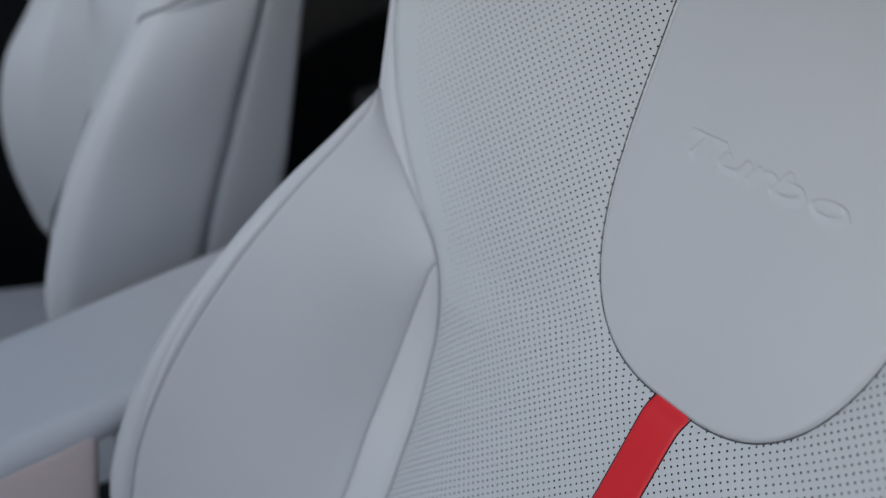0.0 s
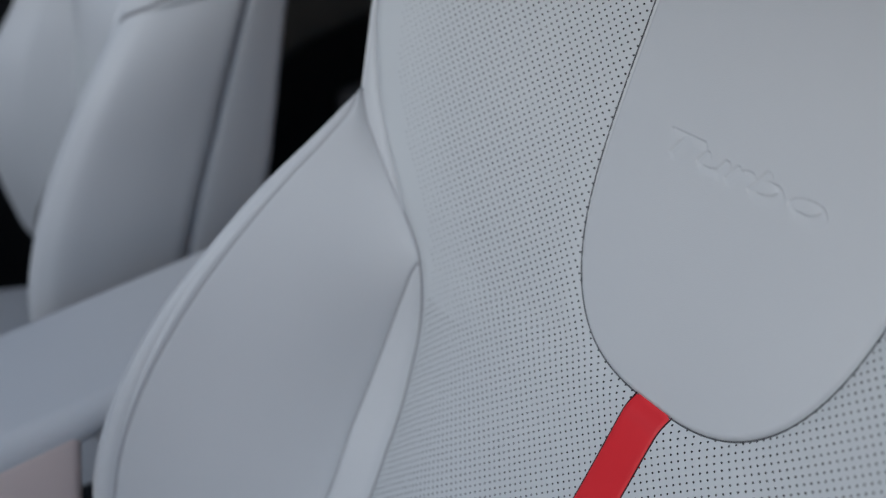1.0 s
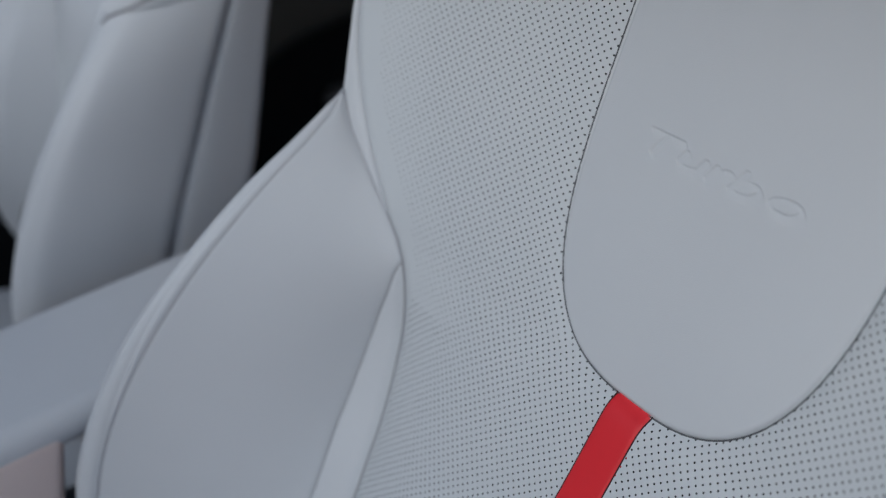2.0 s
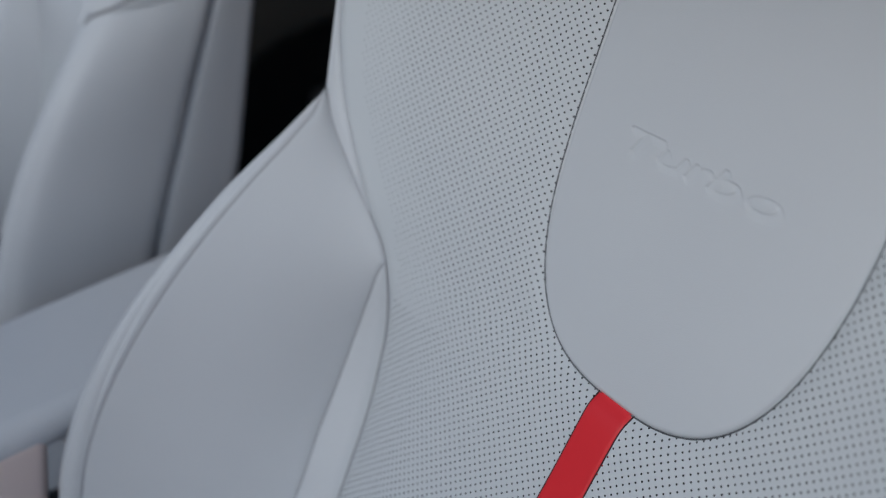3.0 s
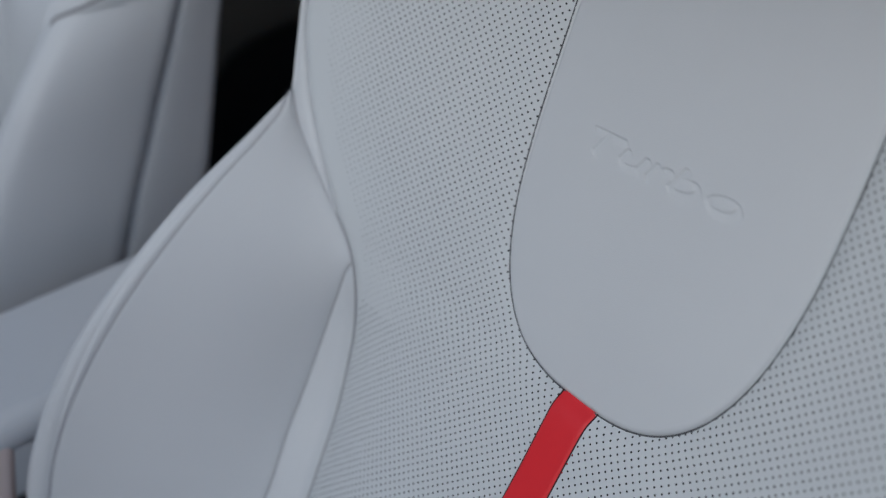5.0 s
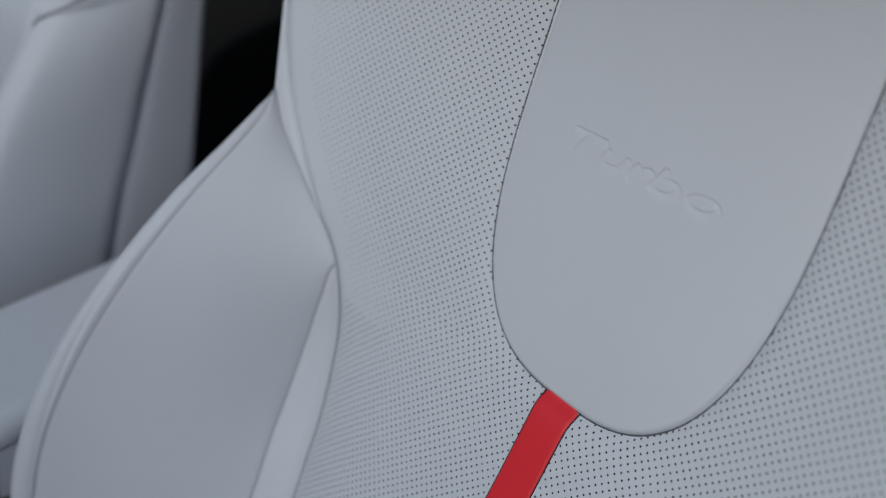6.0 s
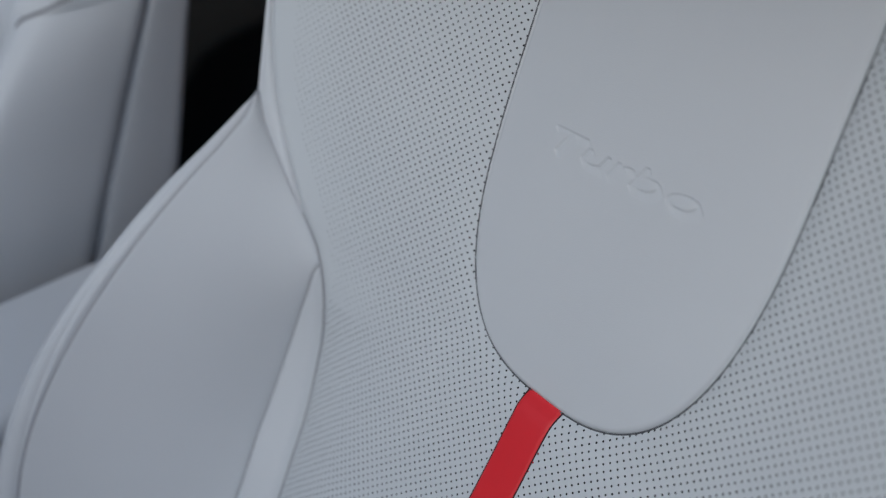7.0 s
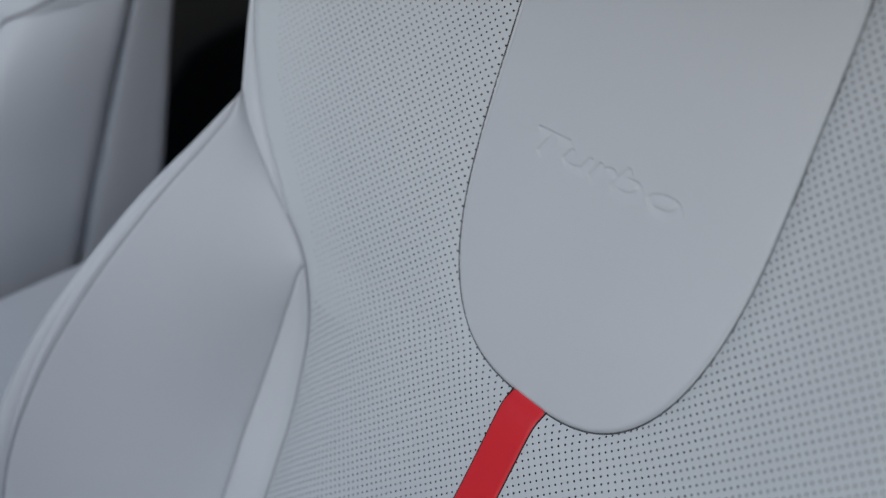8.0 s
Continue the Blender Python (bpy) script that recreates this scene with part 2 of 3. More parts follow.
def headrest_pad(parent):
    fine = np.arange(-0.0565, 0.0540, 0.00042) / PAD_A
    ends = 1 - np.linspace(0, 1, 30) ** 1.7 * (1 - 0.62)
    s = np.unique(np.concatenate([fine, ends, -ends, np.linspace(0.56, 0.62, 5), [-0.60]]))
    v = np.unique(np.concatenate([0.0002 + np.linspace(0, 1, 60) ** 1.8 * 0.118, np.arange(0.1185, 0.1405, 0.00042),
                                  np.linspace(0.1415, 0.30, 60), 0.3199 - np.linspace(0, 1, 16) ** 1.8 * 0.018]))
    b = np.maximum(PAD_B - v, 0) / PAD_B
    top = np.maximum(v - 0.22, 0) / 0.10
    n = np.where(s > 0, PAD_RIGHT, PAD_LEFT)[:, None]
    w = PAD_A * np.where(s > 0, PAD_WIDER, 1.0)[:, None] * np.maximum(1 - b[None, :] ** n - top[None, :] ** n, 1e-7) ** (1 / n)
    u = s[:, None] * w + pad_axis(v)[None, :]
    vv = np.broadcast_to(v[None, :], u.shape)
    f, inside = pad_field(u, vv)
    t = np.clip(inside / 0.0042, 0, 1)
    h = -0.0056 + 0.0060 * (1 - (1 - t) ** 2) ** 0.5 + 0.0038 * (1 - np.clip(f, 0, 1) ** 4)
    # pressed lettering
    ink = np.zeros(u.shape)
    lean = 0.6
    for letter, u0, wide, v0, v1 in (("T", -0.0605, 0.0247, 0.1243, 0.1369), ("u", -0.0320, 0.0167, 0.1248, 0.1330),
                                     ("r", -0.0110, 0.0125, 0.1246, 0.1330), ("b", 0.0040, 0.0172, 0.1244, 0.1369),
                                     ("o", 0.0265, 0.0197, 0.1246, 0.1330)):
        curve = bpy.data.curves.new("letter", "FONT")
        curve.body, curve.offset = letter, -0.012
        glyph = new("letter", curve)
        me = bpy.data.meshes.new_from_object(glyph)
        p = np.array([tuple(q.co)[:2] for q in me.vertices])
        lo, hi = p.min(0), p.max(0)
        p = (p - lo) / (hi - lo) * np.array([wide, v1 - v0])
        p = p + np.stack([u0 + lean * p[:, 1], v0 + 0 * p[:, 1]], 1)
        box = (u > u0) & (u < u0 + wide + 0.01) & (vv > v0) & (vv < v1)
        bu, bv = u[box], vv[box]
        got = np.zeros(bu.shape, bool)
        me.calc_loop_triangles()
        for tri in me.loop_triangles:
            (ax, ay), (bx, by), (cx, cy) = (p[i] for i in tri.vertices)
            d1 = (bx - ax) * (bv - ay) - (by - ay) * (bu - ax)
            d2 = (cx - bx) * (bv - by) - (cy - by) * (bu - bx)
            d3 = (ax - cx) * (bv - cy) - (ay - cy) * (bu - cx)
            got |= ((d1 >= 0) & (d2 >= 0) & (d3 >= 0)) | ((d1 <= 0) & (d2 <= 0) & (d3 <= 0))
        ink[box] = np.maximum(ink[box], got)
        bpy.data.objects.remove(glyph)
        bpy.data.curves.remove(curve)
        bpy.data.meshes.remove(me)
    # lower-right walls ramped, so this shape shades only the upper-left edges dark
    crisp = ink.copy()
    for k in range(1, 8):
        ink[k:, :-k] = np.maximum(ink[k:, :-k], crisp[:-k, k:] * (1 - k / 8))
    ink[1:-1, :] = (ink[:-2, :] + 2 * ink[1:-1, :] + ink[2:, :]) / 4
    ink[:, 1:-1] = (ink[:, :-2] + 2 * ink[:, 1:-1] + ink[:, 2:]) / 4
    h = h - 0.0010 * ink
    surface("headrest_pad", seat_space(u, vv, h), PALE, parent, "smooth pale leather pad with pressed lettering", flip=True)


def stripe_flare(v):
    """The stripe widens a little where it runs under the pad."""
    return 0.0012 * np.exp(np.minimum(v, 0.004) / 0.010) - 0.0012


def red_stripe(parent):
    s = np.sin(np.linspace(-0.5, 0.5, 41) * math.pi)
    v = np.linspace(0.006, -0.40, 160)
    u = s[:, None] * (0.0142 + stripe_flare(v) * (s[:, None] > 0))
    vv = np.broadcast_to(v[None, :], u.shape)
    inside = pad_field(u, vv)[1]
    near = np.clip(1 + inside / 0.006, 0, 1)
    h = base_height(u, vv) - PULL * np.clip(1 + inside / 0.011, 0, 1) ** 2 - 0.0012 + 0.0024 * (1 - np.abs(s[:, None]) ** 12) - 0.0007 * near ** 2
    surface("stripe", seat_space(u, vv, h), RED, parent, "red leather stripe")


def wedge_width(v):
    return np.where(v > -0.0115, 0.0, spline(WEDGE, np.minimum(v, -0.0115)))


def wing(s, v, side, bulge=0.007):
    """Inner face of a side bolster: s from its inner seam to the rim."""
    u1 = spline(SEAM_IN, v)
    w = wedge_width(v)
    h1 = base_height(u1, v) - seam_drop(v) + 0.45 * w
    u1 = u1 + w
    u2, h2 = 0.28 + 0.0045 * ease((v - 0.03) / 0.04), spline(RIM, v)
    length = np.hypot(u2 - u1, h2 - h1) + 1e-6
    s = s * (1 - np.minimum(0.0065 * ease((v + 0.24) / 0.17), 0.4 * length) / length)
    k = bulge * np.sin(math.pi * s) * np.minimum(1, length / 0.1)
    u = u1 + (u2 - u1) * s - (h2 - h1) / length * k
    h = h1 + (h2 - h1) * s + (u2 - u1) / length * k
    return u * side, h, length


def insert(s, v, side):
    """Narrow strip between the centre panel and the face of the bolster."""
    u1 = spline(SEAM_IN, v)
    w = wedge_width(v)
    h = base_height(u1, v) - seam_drop(v) + 0.45 * w * s + 0.04 * w * np.sin(math.pi * s)
    return (u1 + w * s) * side, h, w


def taut_sheet(shape, v, side, steps=80):
    """Leather stretched between the two sewn edges of a piece, with soft padding under it."""
    t = np.linspace(0, 1, steps)
    (u0, h0, _), (u1, h1, length) = shape(0.0, v, side), shape(1.0, v, side)
    u = u0 + (u1 - u0) * t[:, None]
    h = h0 + (h1 - h0) * t[:, None]
    wt = (((steps - 1) / np.maximum(length, 0.004)) ** 2)[None, 1:-1]
    wv = 1 / (v[1] - v[0]) ** 2
    for q in (u, h):
        for _ in range(1500):
            q[1:-1, 1:-1] = (wt * (q[2:, 1:-1] + q[:-2, 1:-1]) + wv * (q[1:-1, 2:] + q[1:-1, :-2])) / (2 * wt + 2 * wv)
    kernel = np.exp(-0.5 * (np.arange(-36, 37) / 14.0) ** 2)
    kernel /= kernel.sum()
    size = 0.0045 * (1 - np.exp(-length / 0.07)) / (np.hypot(u1 - u0, h1 - h0) + 1e-6)
    bu, bh = (np.convolve(np.pad(q, 36, mode="edge"), kernel, mode="valid") for q in (-side * (h1 - h0) * size, np.abs(u1 - u0) * size))
    swell = np.sin(math.pi * t)[:, None] ** 1.2
    return t, u + swell * bu, h + swell * bh, length


def sewn_piece(name, shape, v, side, parent, steps, roll, relax=False):
    """A leather piece whose two long edges turn down into the seams."""
    t = 0.5 - 0.5 * np.cos(math.pi * np.linspace(0, 1, steps))
    vv = v[None, :] * np.ones((steps, 1))
    u, h, length = shape(t[:, None], vv, side)
    if relax:
        t, u, h, length = taut_sheet(shape, v, side)
        vv = v[None, :] * np.ones((len(t), 1))
    d = np.minimum(t[:, None], 1 - t[:, None]) * length
    h = h - roll * np.clip(1 - d / 0.006, 0, 1) ** 2
    u = np.concatenate([u[:1] + side * 0.002, u, u[-1:]], 0)
    h = np.concatenate([h[:1] - 0.014, h, h[-1:] - 0.014], 0)
    vv = np.concatenate([vv[:1], vv, vv[-1:]], 0)
    surface(name, seat_space(u, vv, h), PALE, parent, flip=side > 0)


def bolster(side, parent):
    v = np.linspace(0.0765, -0.44, 240)
    holder = part_mesh("side_bolster", rim_mesh(side, v), parent)
    sewn_piece("face_panel", wing, v, side, holder, 60, 0.0008, relax=True)
    sewn_piece("insert_panel", insert, np.concatenate([np.linspace(-0.0122, -0.03, 20), np.linspace(-0.032, -0.44, 100)]), side, holder, 24, 0.0020)


def rim_mesh(side, v):
    """The rolled outer edge of a bolster, from the outer seam round to the back."""
    h = spline(RIM, v)
    out = 0.0045 * ease((v - 0.03) / 0.04)
    fade = np.clip((0.060 - v) / 0.28, 0.0, 1) ** 0.6
    thin = 0.45 * np.clip((0.0740 - v) / 0.075, 0.0, 1)
    low = np.clip((-v - 0.06) / 0.14, 0, 1.3)
    ue, he, _ = wing(1.0, v, 1)
    ur, hr = out + 0.2797 + 0.0004 * fade, h - 0.0006 + 0.0006 * fade
    g = [seat_space(side * ue, v, he - 0.006),
         seat_space(side * ue, v, he - 0.0004),
         seat_space(side * (0.55 * ue + 0.45 * ur - 0.0004), v, 0.55 * he + 0.45 * hr + 0.0010),
         seat_space(side * ur, v, hr),
         seat_space(side * (out + 0.2805 + 0.003 * thin + 0.002 * fade), v, h - 0.002 + 0.0035 * thin + 0.004 * fade + 0.002 * low),
         seat_space(side * (out + 0.281 + 0.006 * thin + 0.006 * fade + 0.003 * low), v, h - 0.004 + 0.003 * thin + 0.006 * fade + 0.005 * low),
         seat_space(side * (out + 0.281 + 0.010 * thin + 0.014 * fade + 0.007 * low), v, h - 0.012 + 0.006 * low),
         seat_space(side * (out + 0.282 + 0.012 * thin + 0.018 * fade), v, h * 0.45 - 0.01),
         seat_space(side * (out + 0.280 + 0.006 * thin + 0.014 * fade), v, 0 * v - 0.075)]
    p = loft(g, 8)
    n, m, _ = p.shape
    return mesh_from("side_bolster", p.reshape(-1, 3), grid_faces(n, m, side < 0), PALE)


def shoulder_edge(side, parent):
    """The narrow sewn border of the upper panel."""
    v = np.linspace(0.0155, 0.355, 140)
    inner = spline(SEAM_TOP, v)
    outer = np.where(v < 0.075, np.maximum(spline(SEAM_IN, np.minimum(v, 0.0741)), inner + 0.0006), spline(SHOULDER, np.maximum(v, 0.075)))
    h = base_height(inner, v)
    ho = base_height(outer, v)
    back = np.where(v < 0.075, ho - 0.02, -0.075)
    g = [seat_space(side * (inner - 0.0005), v, h - 0.009),
         seat_space(side * (inner + 0.08 * (outer - inner)), v, h - 0.0030),
         seat_space(side * (inner * 0.5 + outer * 0.5), v, (h + ho) / 2 - 0.001),
         seat_space(side * outer, v, ho - 0.0028 - 0.0025 * (1 - ease((v - 0.0155) / 0.02))),
         seat_space(side * (outer + 0.003), v, ho - 0.014),
         seat_space(side * (outer + 0.002), v, back)]
    surface("edge_border", loft(g, 6), PALE, parent, "", flip=side < 0)


def tube(name, points, radius, mat, parent, label=""):
    """A thin round cord along points (n, 3)."""
    p = np.asarray(points)
    t = np.gradient(p, axis=0)
    t /= np.linalg.norm(t, axis=1, keepdims=True) + 1e-12
    a = np.cross(t, np.array([0.3, -0.85, 0.43]))
    a /= np.linalg.norm(a, axis=1, keepdims=True) + 1e-12
    b = np.cross(t, a)
    k = np.arange(7) * 2 * math.pi / 6
    ring = p[:, None, :] + radius * (np.cos(k)[None, :, None] * a[:, None, :] + np.sin(k)[None, :, None] * b[:, None, :])
    return surface(name, ring, mat, parent, label)


def seams(parent):
    # round the headrest pad: a dark cord colours in the crease shade
    a = np.linspace(0, math.pi, 260)
    c, q = np.cos(a), np.sin(a)
    n = np.where(c > 0, PAD_RIGHT, PAD_LEFT)
    u = PAD_A * np.where(c > 0, PAD_WIDER, 1.0) * np.sign(c) * np.abs(c) ** (2 / n)
    v = PAD_B - PAD_B * np.abs(q) ** (2 / n)
    up = np.linspace(PAD_B + 0.09, PAD_B + 0.001, 50)
    right, left = (PAD_A * (1 - (np.maximum(up - 0.22, 0) / 0.10) ** k) ** (1 / k) for k in (PAD_RIGHT, PAD_LEFT))
    u = np.concatenate([right * PAD_WIDER, u, -left[::-1]]) * 0.9965
    v = np.concatenate([up, v, up[::-1]])
    v = np.where(v < PAD_B, PAD_B - (PAD_B - v) * 0.999, v)
    u = u + pad_axis(v)
    tube("pad_seam", seat_space(u, v, panel_height(u, v) + 0.0003), 0.00045, PAD_CREASE_SHADE, parent, "dark grey cord shading the seam round the pad")
    for side in (-1, 1):
        # edges of the red stripe
        v = np.linspace(0.0015, -0.39, 120)
        u = side * 0.0133 + stripe_flare(v) * (side > 0)
        tube("stripe_seam", seat_space(u, v, panel_height(u, v) + 0.0001), 0.00045, SEAM_RED, parent)
        # inner, insert and rim seams of the bolster, crease shade coloured in by cords
        v = np.linspace(0.0738, -0.42, 200)
        u = spline(SEAM_IN, v)
        tube("inner_seam", seat_space(side * (u + 0.0004), v, base_height(u, v) - seam_drop(v) - 0.0022), 0.0008, PALE_CREASE_SHADE, parent)
        v = np.linspace(-0.0125, -0.42, 160)
        u, h, _ = wing(0.0, v, side)
        tube("insert_seam", seat_space(u, v, h - 0.0022), 0.0010, GREY_CREASE_SHADE, parent)
        v = np.linspace(0.070, -0.42, 160)
        tube("rim_seam", seat_space(wing(1.0, v, side)[0], v, wing(1.0, v, side)[1] - 0.0011), 0.0006, PALE_CREASE_SHADE, parent)


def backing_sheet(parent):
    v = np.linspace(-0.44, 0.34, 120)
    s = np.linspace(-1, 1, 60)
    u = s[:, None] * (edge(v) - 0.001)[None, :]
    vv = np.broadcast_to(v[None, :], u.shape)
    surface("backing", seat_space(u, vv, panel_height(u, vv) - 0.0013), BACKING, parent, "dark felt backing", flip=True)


def rounded_slab(name, mat, parent, half, v0, v1, h0, h1, label=""):
    """A closed shell behind the upholstery, with rounded outline."""
    n = 64
    ring = []
    for k in range(n):
        a = 2 * math.pi * k / n
        c, s = math.cos(a), math.sin(a)
        ring.append((half * math.copysign(abs(c) ** 0.45, c), (v0 + v1) / 2 + (v1 - v0) / 2 * math.copysign(abs(s) ** 0.5, s)))
    ring = np.array(ring)
    mid = np.array([0, (v0 + v1) / 2])
    layers = [(0.90, h0), (0.98, h0 + 0.01), (1.0, h0 + 0.03), (0.99, h1 - 0.02), (0.93, h1 - 0.004), (0.8, h1), (0.0, h1)]
    layers = [(0.0, h0)] + layers
    rows = [seat_space(*(mid + (ring - mid) * k).T, h) for k, h in layers]
    p = np.stack(rows, 0)
    verts, faces = p.reshape(-1, 3), []
    for i in range(len(layers) - 1):
        for k in range(n):
            faces.append((i * n + k, i * n + (k + 1) % n, (i + 1) * n + (k + 1) % n, (i + 1) * n + k))
    return part_mesh(name, mesh_from(name, verts, faces, mat), parent, label)


# ---- setting ----
def slab(name, x0, x1, y0, y1, z0, z1, mat, label, category, bevel=0.0):
    bm = bmesh.new()
    bmesh.ops.create_cube(bm, size=1.0)
    bmesh.ops.scale(bm, vec=(x1 - x0, y1 - y0, z1 - z0), verts=bm.verts)
    if bevel:
        bmesh.ops.bevel(bm, geom=bm.edges[:], offset=bevel, segments=4, profile=0.5, affect="EDGES")
    bmesh.ops.translate(bm, vec=((x0 + x1) / 2, (y0 + y1) / 2, (z0 + z1) / 2), verts=bm.verts)
    me = bpy.data.meshes.new(name)
    bm.to_mesh(me)
    bm.free()
    me.materials.append(mat)
    return tagged(new(name, me), label, category, kind="structure")


slab("ground", -3000, 3000, -3000, 3000, -0.3, 0.0, BOUNCE_GROUND, "unseen ground outside the car, tinted to bounce warm light", "ground")
slab("floor", -1.30, 0.56, -1.5, 1.5, 0.30, FLOOR, CARPET, "black carpeted floor of the car", "floor")
# Out-of-view slab: front edge and cream colour set to shade and warm the pad.
slab("ceiling", -1.30, 0.56, -0.16, 1.5, 1.62, 1.66, ROOF_BOUNCE, "unseen cream roof slab, set to shade and warm the seats", "ceiling")
# Added out of view; beige and height chosen for warm bounce on the seats.
slab("wall_near_side", 0.55, 0.62, -1.5, 1.5, 0.30, 0.72, WARM_LIGHT_BEIGE, "unseen near-side panel, beige to bounce warm light", "wall")
# Black trim, carried up to 1.40 to block light from the far bolster.
slab("wall_far_side", -1.36, -1.26, -1.5, 1.5, 0.30, 1.40, BLACK, "black door trim on the far side", "wall")
slab("wall_rear", -1.30, 0.56, 1.40, 1.50, 0.30, 1.62, BLACK, "black rear end of the cabin", "wall")
# Added out of view, tall enough to shade the lower seat from the front.
slab("wall_front", -1.30, 0.56, -1.5, -1.4, 0.30, 1.78, BLACK, "unseen black panel blocking low light from the front", "wall")


# ---- near seat ----
def near_seat():
    seat = new("car_seat")
    seat.location = (0, -0.25, FLOOR)
    tagged(seat, "pale grey leather sports seat with perforated centre and red stripe", "car seat", "front seats")
    part_mesh("centre_panel", perforated_sheet("centre_panel", -0.40, 0.345, 0.00061, 0.0011), seat, "perforated pale leather panel")
    backing_sheet(seat)
    headrest_pad(seat)
    red_stripe(seat)
    seams(seat)
    for side in (-1, 1):
        bolster(side, seat)
        shoulder_edge(side, seat)
    rounded_slab("back_shell", CHARCOAL, seat, 0.283, -0.47, 0.365, -0.10, -0.022, "charcoal seat back shell")
    rounded_box("seat_cushion", (0.50, 0.52, 0.16), (0, -0.42, BASE - 0.50), 0.05, PALE, seat)
    rounded_box("seat_base", (0.44, 0.50, 0.20), (0, -0.36, FLOOR + 0.11), 0.03, CHARCOAL, seat, "charcoal plastic seat base")
    return seat


near_seat()


# ---- far seat ----
def curve3(pts, n=60):
    """Smooth 3D curve through points, evenly sampled."""
    p = np.array(pts, float)
    k = np.linspace(0, 1, len(p))
    t = np.linspace(0, 1, n)
    return np.stack([spline(list(zip(k, p[:, i])), t) for i in range(3)], 1) + np.array([0, 0, BASE])


def far_seat():
    seat = new("car_seat")
    seat.location = (-0.76, -0.25, FLOOR)
    tagged(seat, "pale grey leather passenger seat beyond the centre armrest", "car seat", "front seats")
    # bolster beside the armrest, seen from outside
    crest = [(-0.565, -0.085, 0.085), (-0.555, -0.116, 0.050), (-0.55, -0.145, 0.012), (-0.55, -0.180, -0.045), (-0.55, -0.208, -0.105),
             (-0.55, -0.224, -0.17), (-0.55, -0.215, -0.26), (-0.55, -0.18, -0.36)]
    fold = [(-0.53, 0.012, 0.100), (-0.53, -0.004, 0.060), (-0.53, -0.0225, 0.018), (-0.53, -0.0385, -0.023), (-0.53, -0.0625, -0.08),
            (-0.53, -0.0865, -0.145), (-0.53, -0.114, -0.23), (-0.53, -0.148, -0.34)]
    c, f = curve3(crest), curve3(fold)
    inner = c + np.array([-0.09, 0.075, 0.01])
    g = [inner, c + np.array([-0.028, 0.012, 0.002]), c, c * 0.93 + f * 0.07 + np.array([0.013, 0, 0]), c * 0.8 + f * 0.2 + np.array([0.0185, 0, 0]),
         c * 0.5 + f * 0.5 + np.array([0.020, 0, 0]), c * 0.22 + f * 0.78 + np.array([0.0178, 0, 0]),
         c * 0.06 + f * 0.94 + np.array([0.0145, 0, 0]), f + np.array([0.006, 0.002, 0])]
    surface("side_bolster", loft(g, 8), PALE, seat, flip=True)
    # side of the backrest behind the bolster
    rear = curve3([(-0.520, 0.067, 0.155), (-0.520, 0.044, 0.083), (-0.520, 0.018, -0.025), (-0.520, 0.003, -0.080), (-0.520, -0.04, -0.195),
                   (-0.520, -0.09, -0.335)])
    front = curve3([(-0.53, 0.034, 0.150), (-0.53, 0.0065, 0.086), (-0.53, -0.0385, -0.023), (-0.53, -0.0645, -0.085), (-0.53, -0.105, -0.2),
                    (-0.53, -0.148, -0.34)])
    g = [front, front + np.array([0.008, 0.002, 0]), front * 0.82 + rear * 0.18 + np.array([0.010, 0, 0]),
         front * 0.3 + rear * 0.7 + np.array([0.005, 0, 0]), rear, rear + np.array([-0.012, 0.005, 0]), rear + np.array([-0.06, 0.016, 0])]
    surface("side_panel", loft(g, 8), PALE, seat, flip=True)
    # far bolster
    crest = curve3([(-0.98, -0.04, 0.10), (-0.98, -0.0996, -0.002), (-0.98, -0.146, -0.065), (-0.98, -0.1675, -0.129), (-0.98, -0.172, -0.19),
                    (-0.98, -0.165, -0.25), (-0.98, -0.151, -0.303), (-0.98, -0.11, -0.37)])
    groove_line = curve3([(-0.87, -0.022, 0.14), (-0.87, -0.054, 0.016), (-0.87, -0.070, -0.06), (-0.87, -0.086, -0.148), (-0.87, -0.10, -0.25), (-0.87, -0.12, -0.37)])
    g = [groove_line + np.array([0, 0.02, 0]), groove_line + np.array([-0.006, 0.002, 0]), crest * 0.5 + groove_line * 0.5 + np.array([0.004, -0.003, 0]), crest + np.array([0.045, 0.028, 0.003]), crest + np.array([0.012, 0.004, 0]), crest,
         crest + np.array([-0.02, 0.008, 0]), crest + np.array([-0.035, 0.06, 0.01]), crest + np.array([-0.03, 0.2, 0.03])]
    surface("side_bolster", loft(g, 8), PALE, seat, flip=False)
    # centre panel between the bolsters
    groove = curve3([(-0.87, 0.02, 0.30), (-0.87, -0.022, 0.14), (-0.87, -0.054, 0.016), (-0.87, -0.070, -0.06), (-0.87, -0.086, -0.148), (-0.87, -0.11, -0.33)])
    g = [groove + np.array([-0.004, 0.02, 0]), groove + np.array([0.006, -0.004, 0.002]), groove + np.array([0.05, -0.014, 0.004]),
         groove + np.array([0.15, -0.014, 0.004]), groove + np.array([0.25, 0.0, 0]), groove + np.array([0.28, 0.02, 0])]
    surface("centre_panel", loft(g, 8), PERF, seat, flip=True)
    # head section above the bolsters
    front = curve3([(-0.575, -0.105, 0.03), (-0.575, -0.092, 0.075), (-0.590, -0.055, 0.13), (-0.595, -0.01, 0.23), (-0.61, 0.05, 0.33)])
    back = curve3([(-0.545, 0.000, 0.03), (-0.540, 0.010, 0.085), (-0.542, 0.030, 0.14), (-0.55, 0.07, 0.24), (-0.565, 0.11, 0.33)])
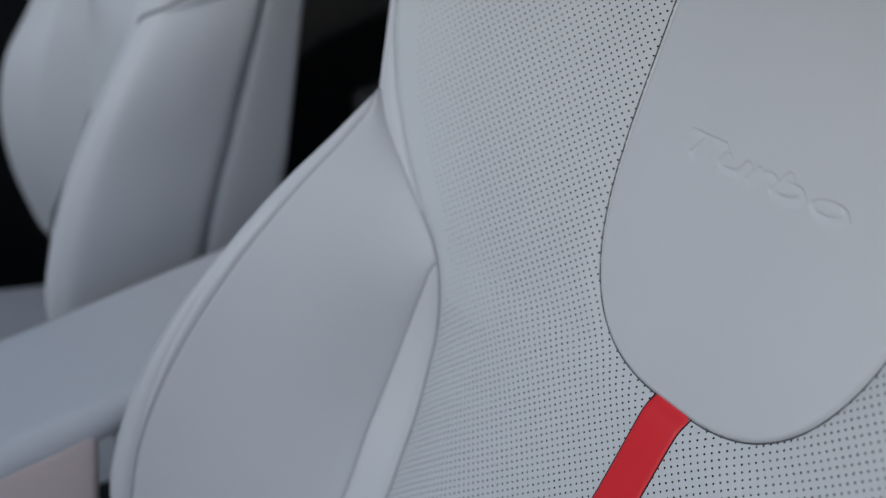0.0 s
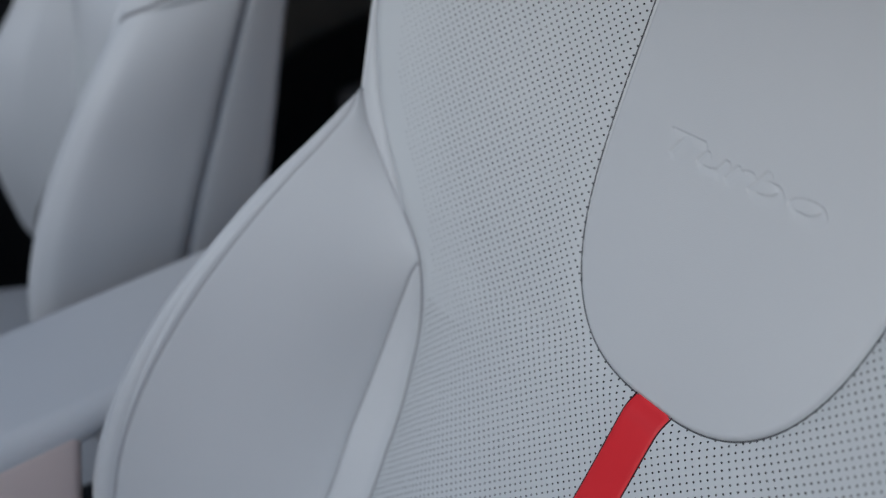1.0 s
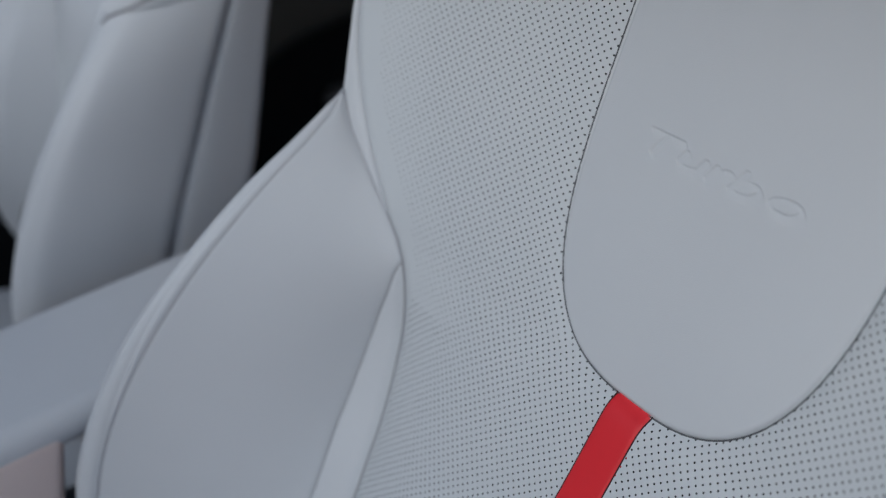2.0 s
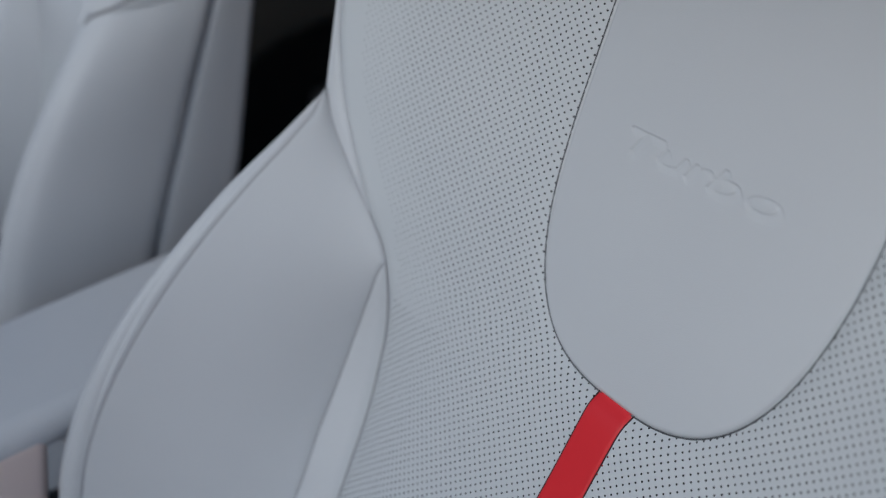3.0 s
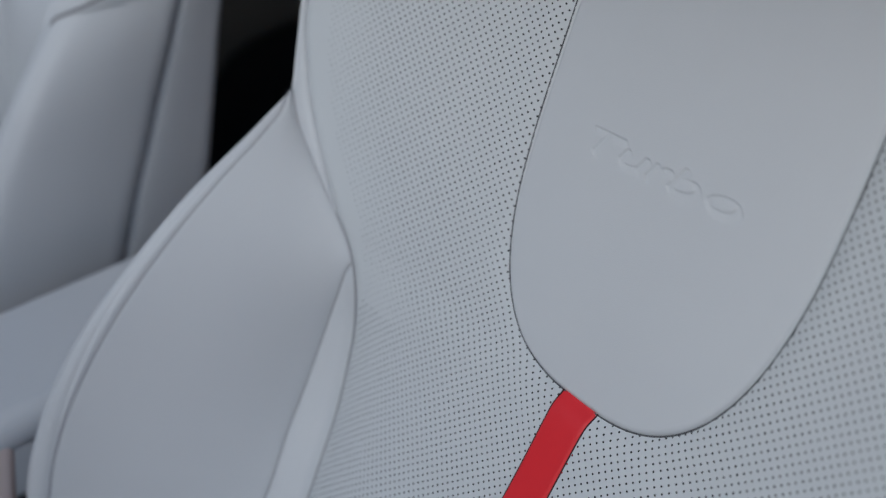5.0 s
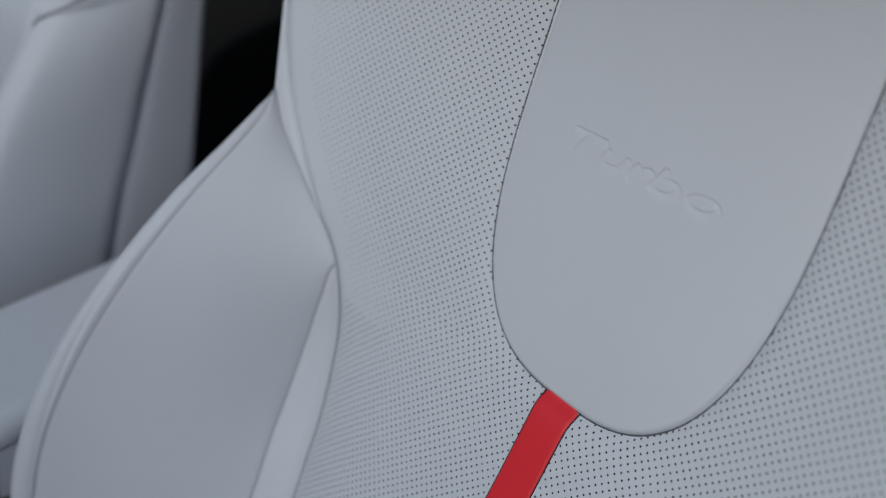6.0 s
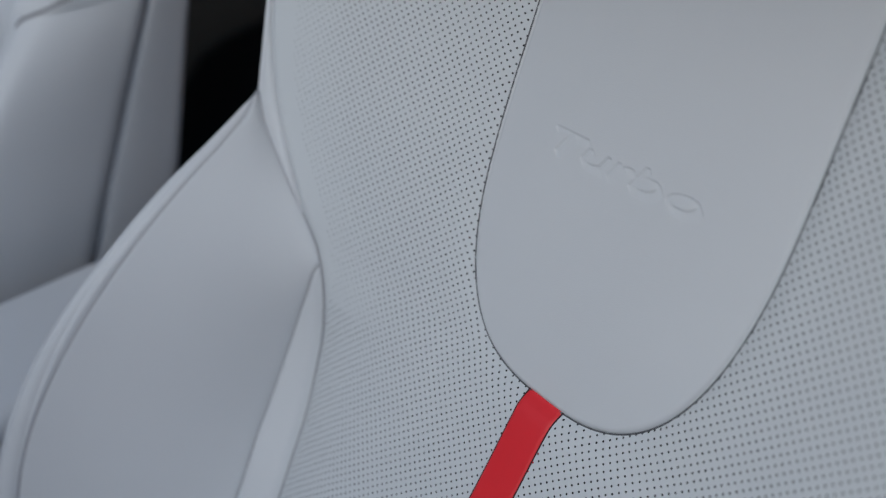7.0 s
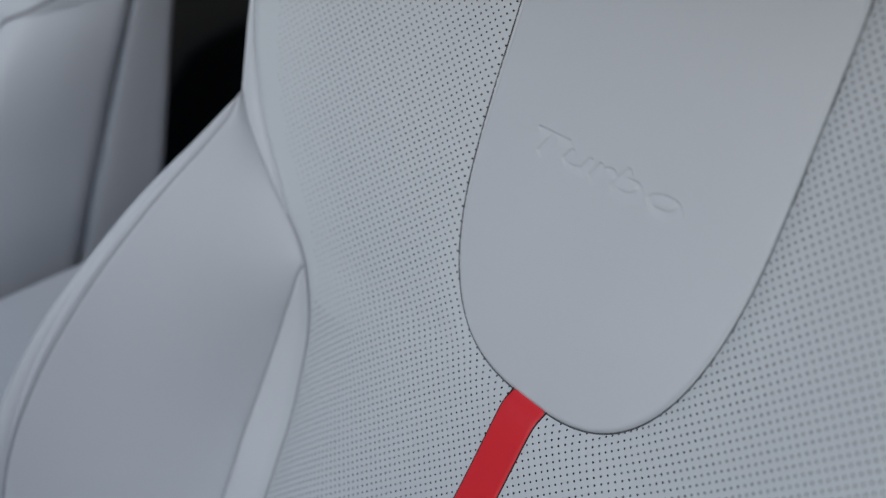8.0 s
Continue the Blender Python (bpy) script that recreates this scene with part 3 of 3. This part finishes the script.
    g = [front + np.array([-0.20, 0.02, 0]), front + np.array([-0.10, 0.0, 0]), front + np.array([-0.02, 0.0, 0]), front, front * 0.7 + back * 0.3 + np.array([0.012, -0.004, 0]),
         front * 0.3 + back * 0.7 + np.array([0.010, 0, 0]), back, back + np.array([-0.03, 0.03, 0])]
    surface("head_section", loft(g, 6), PALE, seat, flip=True)
    # Grey cord painting the crease's shade, placed to fit the camera's view.
    line = curve3([(-0.563, -0.0935, 0.0708), (-0.56, -0.0884, 0.0818), (-0.552, -0.0797, 0.0875), (-0.545, -0.069, 0.0919), (-0.541, -0.0584, 0.0961), (-0.54, -0.0475, 0.099)])
    tube("head_crease_shade", line, 0.0017, GREY_CREASE_SHADE, seat)
    shell = rounded_slab("back_shell", CHARCOAL, None, 0.21, -0.42, 0.30, -0.010, 0.03, "charcoal seat back shell")
    shell.data.transform(Matrix.Translation((-0.76, 0, 0)))
    place(shell, seat)
    cushion = rounded_box("seat_cushion", (0.50, 0.66, 0.16), (0, 0, 0), 0.05, PALE, None)
    cushion.data.transform(pose(-0.76, -0.38, BASE - 0.405, -13))
    place(cushion, seat)
    rounded_box("seat_base", (0.44, 0.46, 0.26), (-0.76, -0.38, FLOOR + 0.14), 0.03, CHARCOAL, seat, "charcoal plastic seat base")
    return seat


far_seat()


# ---- centre armrest ----
def armrest():
    top = new("centre_armrest")
    top.location = (-0.405, -0.2, FLOOR)
    tagged(top, "pale blue-grey leather armrest on the centre console", "armrest")
    lid = rounded_box("lid", (0.147, 0.46, 0.034), (0, 0, 0), 0.0165, PALE, None, segments=8)
    lid.data.transform(pose(-0.3955, -0.26, BASE - 0.132, 6.0))
    # Warm light on the armrest's side is put into this box's colour.
    box = rounded_box("storage_box", (0.149, 0.36, 0.22), (0, 0, 0), 0.009, WARM_LIGHT_BEIGE, None, "box under the lid, beige standing in for warm light")
    tilt = math.tan(radians(6))
    box.data.transform(Matrix(((1, 0, 0, -0.3960), (0, 1, 0.2, -0.435), (0, tilt, 1, BASE - 0.256), (0, 0, 0, 1))))
    place(box, top)
    place(lid, top)
    rounded_box("console", (0.13, 0.80, 0.42), (-0.405, -0.40, BASE - 0.50), 0.02, CHARCOAL, top, "charcoal console box")


armrest()


# ---- rear of the cabin ----
def rear_bench():
    bench = new("rear_bench")
    bench.location = (-0.45, 1.0, FLOOR)
    tagged(bench, "black leather rear bench", "bench seat")
    rounded_box("seat_cushion", (1.5, 0.55, 0.30), (-0.45, 0.85, FLOOR + 0.148), 0.06, BLACK, bench)
    rounded_box("backrest", (1.5, 0.18, 0.62), (-0.45, 1.18, FLOOR + 0.62), 0.07, BLACK, bench)


rear_bench()


# ---- far rear door ----
def door_trim():
    low = [(0.12, -0.10), (0.16, -0.35), (0.20, -0.60), (0.215, -0.50), (0.235, -0.39), (0.262, -0.32), (0.29, -0.275), (0.325, -0.240), (0.37, -0.222),
           (0.43, -0.210), (0.50, -0.197), (0.70, -0.17), (1.35, -0.13)]
    p = np.array(low)
    k = np.linspace(0, 1, len(p))
    t = np.linspace(0, 1, 90)
    y, z = np.interp(t, k, p[:, 0]), np.interp(t, k, p[:, 1])
    top = 0.06 + 0 * y
    rows = [(-1.258, z - 0.0), (-1.212, z), (-1.205, z + 0.008), (-1.203, z + 0.02), (-1.20, (z + top) / 2), (-1.205, top - 0.01), (-1.258, top)]
    pts = np.stack([np.stack([0 * y + x, y, BASE + zz], -1) for x, zz in rows], 0)
    trim = tagged(new("door_trim"), "charcoal upper trim of the far door", "door trim", kind="structure")
    trim.location = (-1.25, 0.3, BASE - 0.2)
    surface("upper_panel", pts, TRIM, trim)


TRIM = plain("dark grey trim", (0.115, 0.112, 0.105), 0.7, 700.0, 0.3)
door_trim()


# Unidentified grey shape, made up as a block and placed from the camera's view.
def grey_shape():
    pull = new("grey_shape")
    pull.location = (-1.26, 0.45, BASE - 0.33)
    tagged(pull, "unidentified dark grey shape by the far rear door", "door pull")
    rounded_box("grey_block", (0.06, 0.085, 0.06), (-1.235, 0.468, BASE - 0.358), 0.024, SHAPE_GREY, pull)


SHAPE_GREY = plain("mid grey plastic", (0.08, 0.08, 0.095), 0.5)
grey_shape()
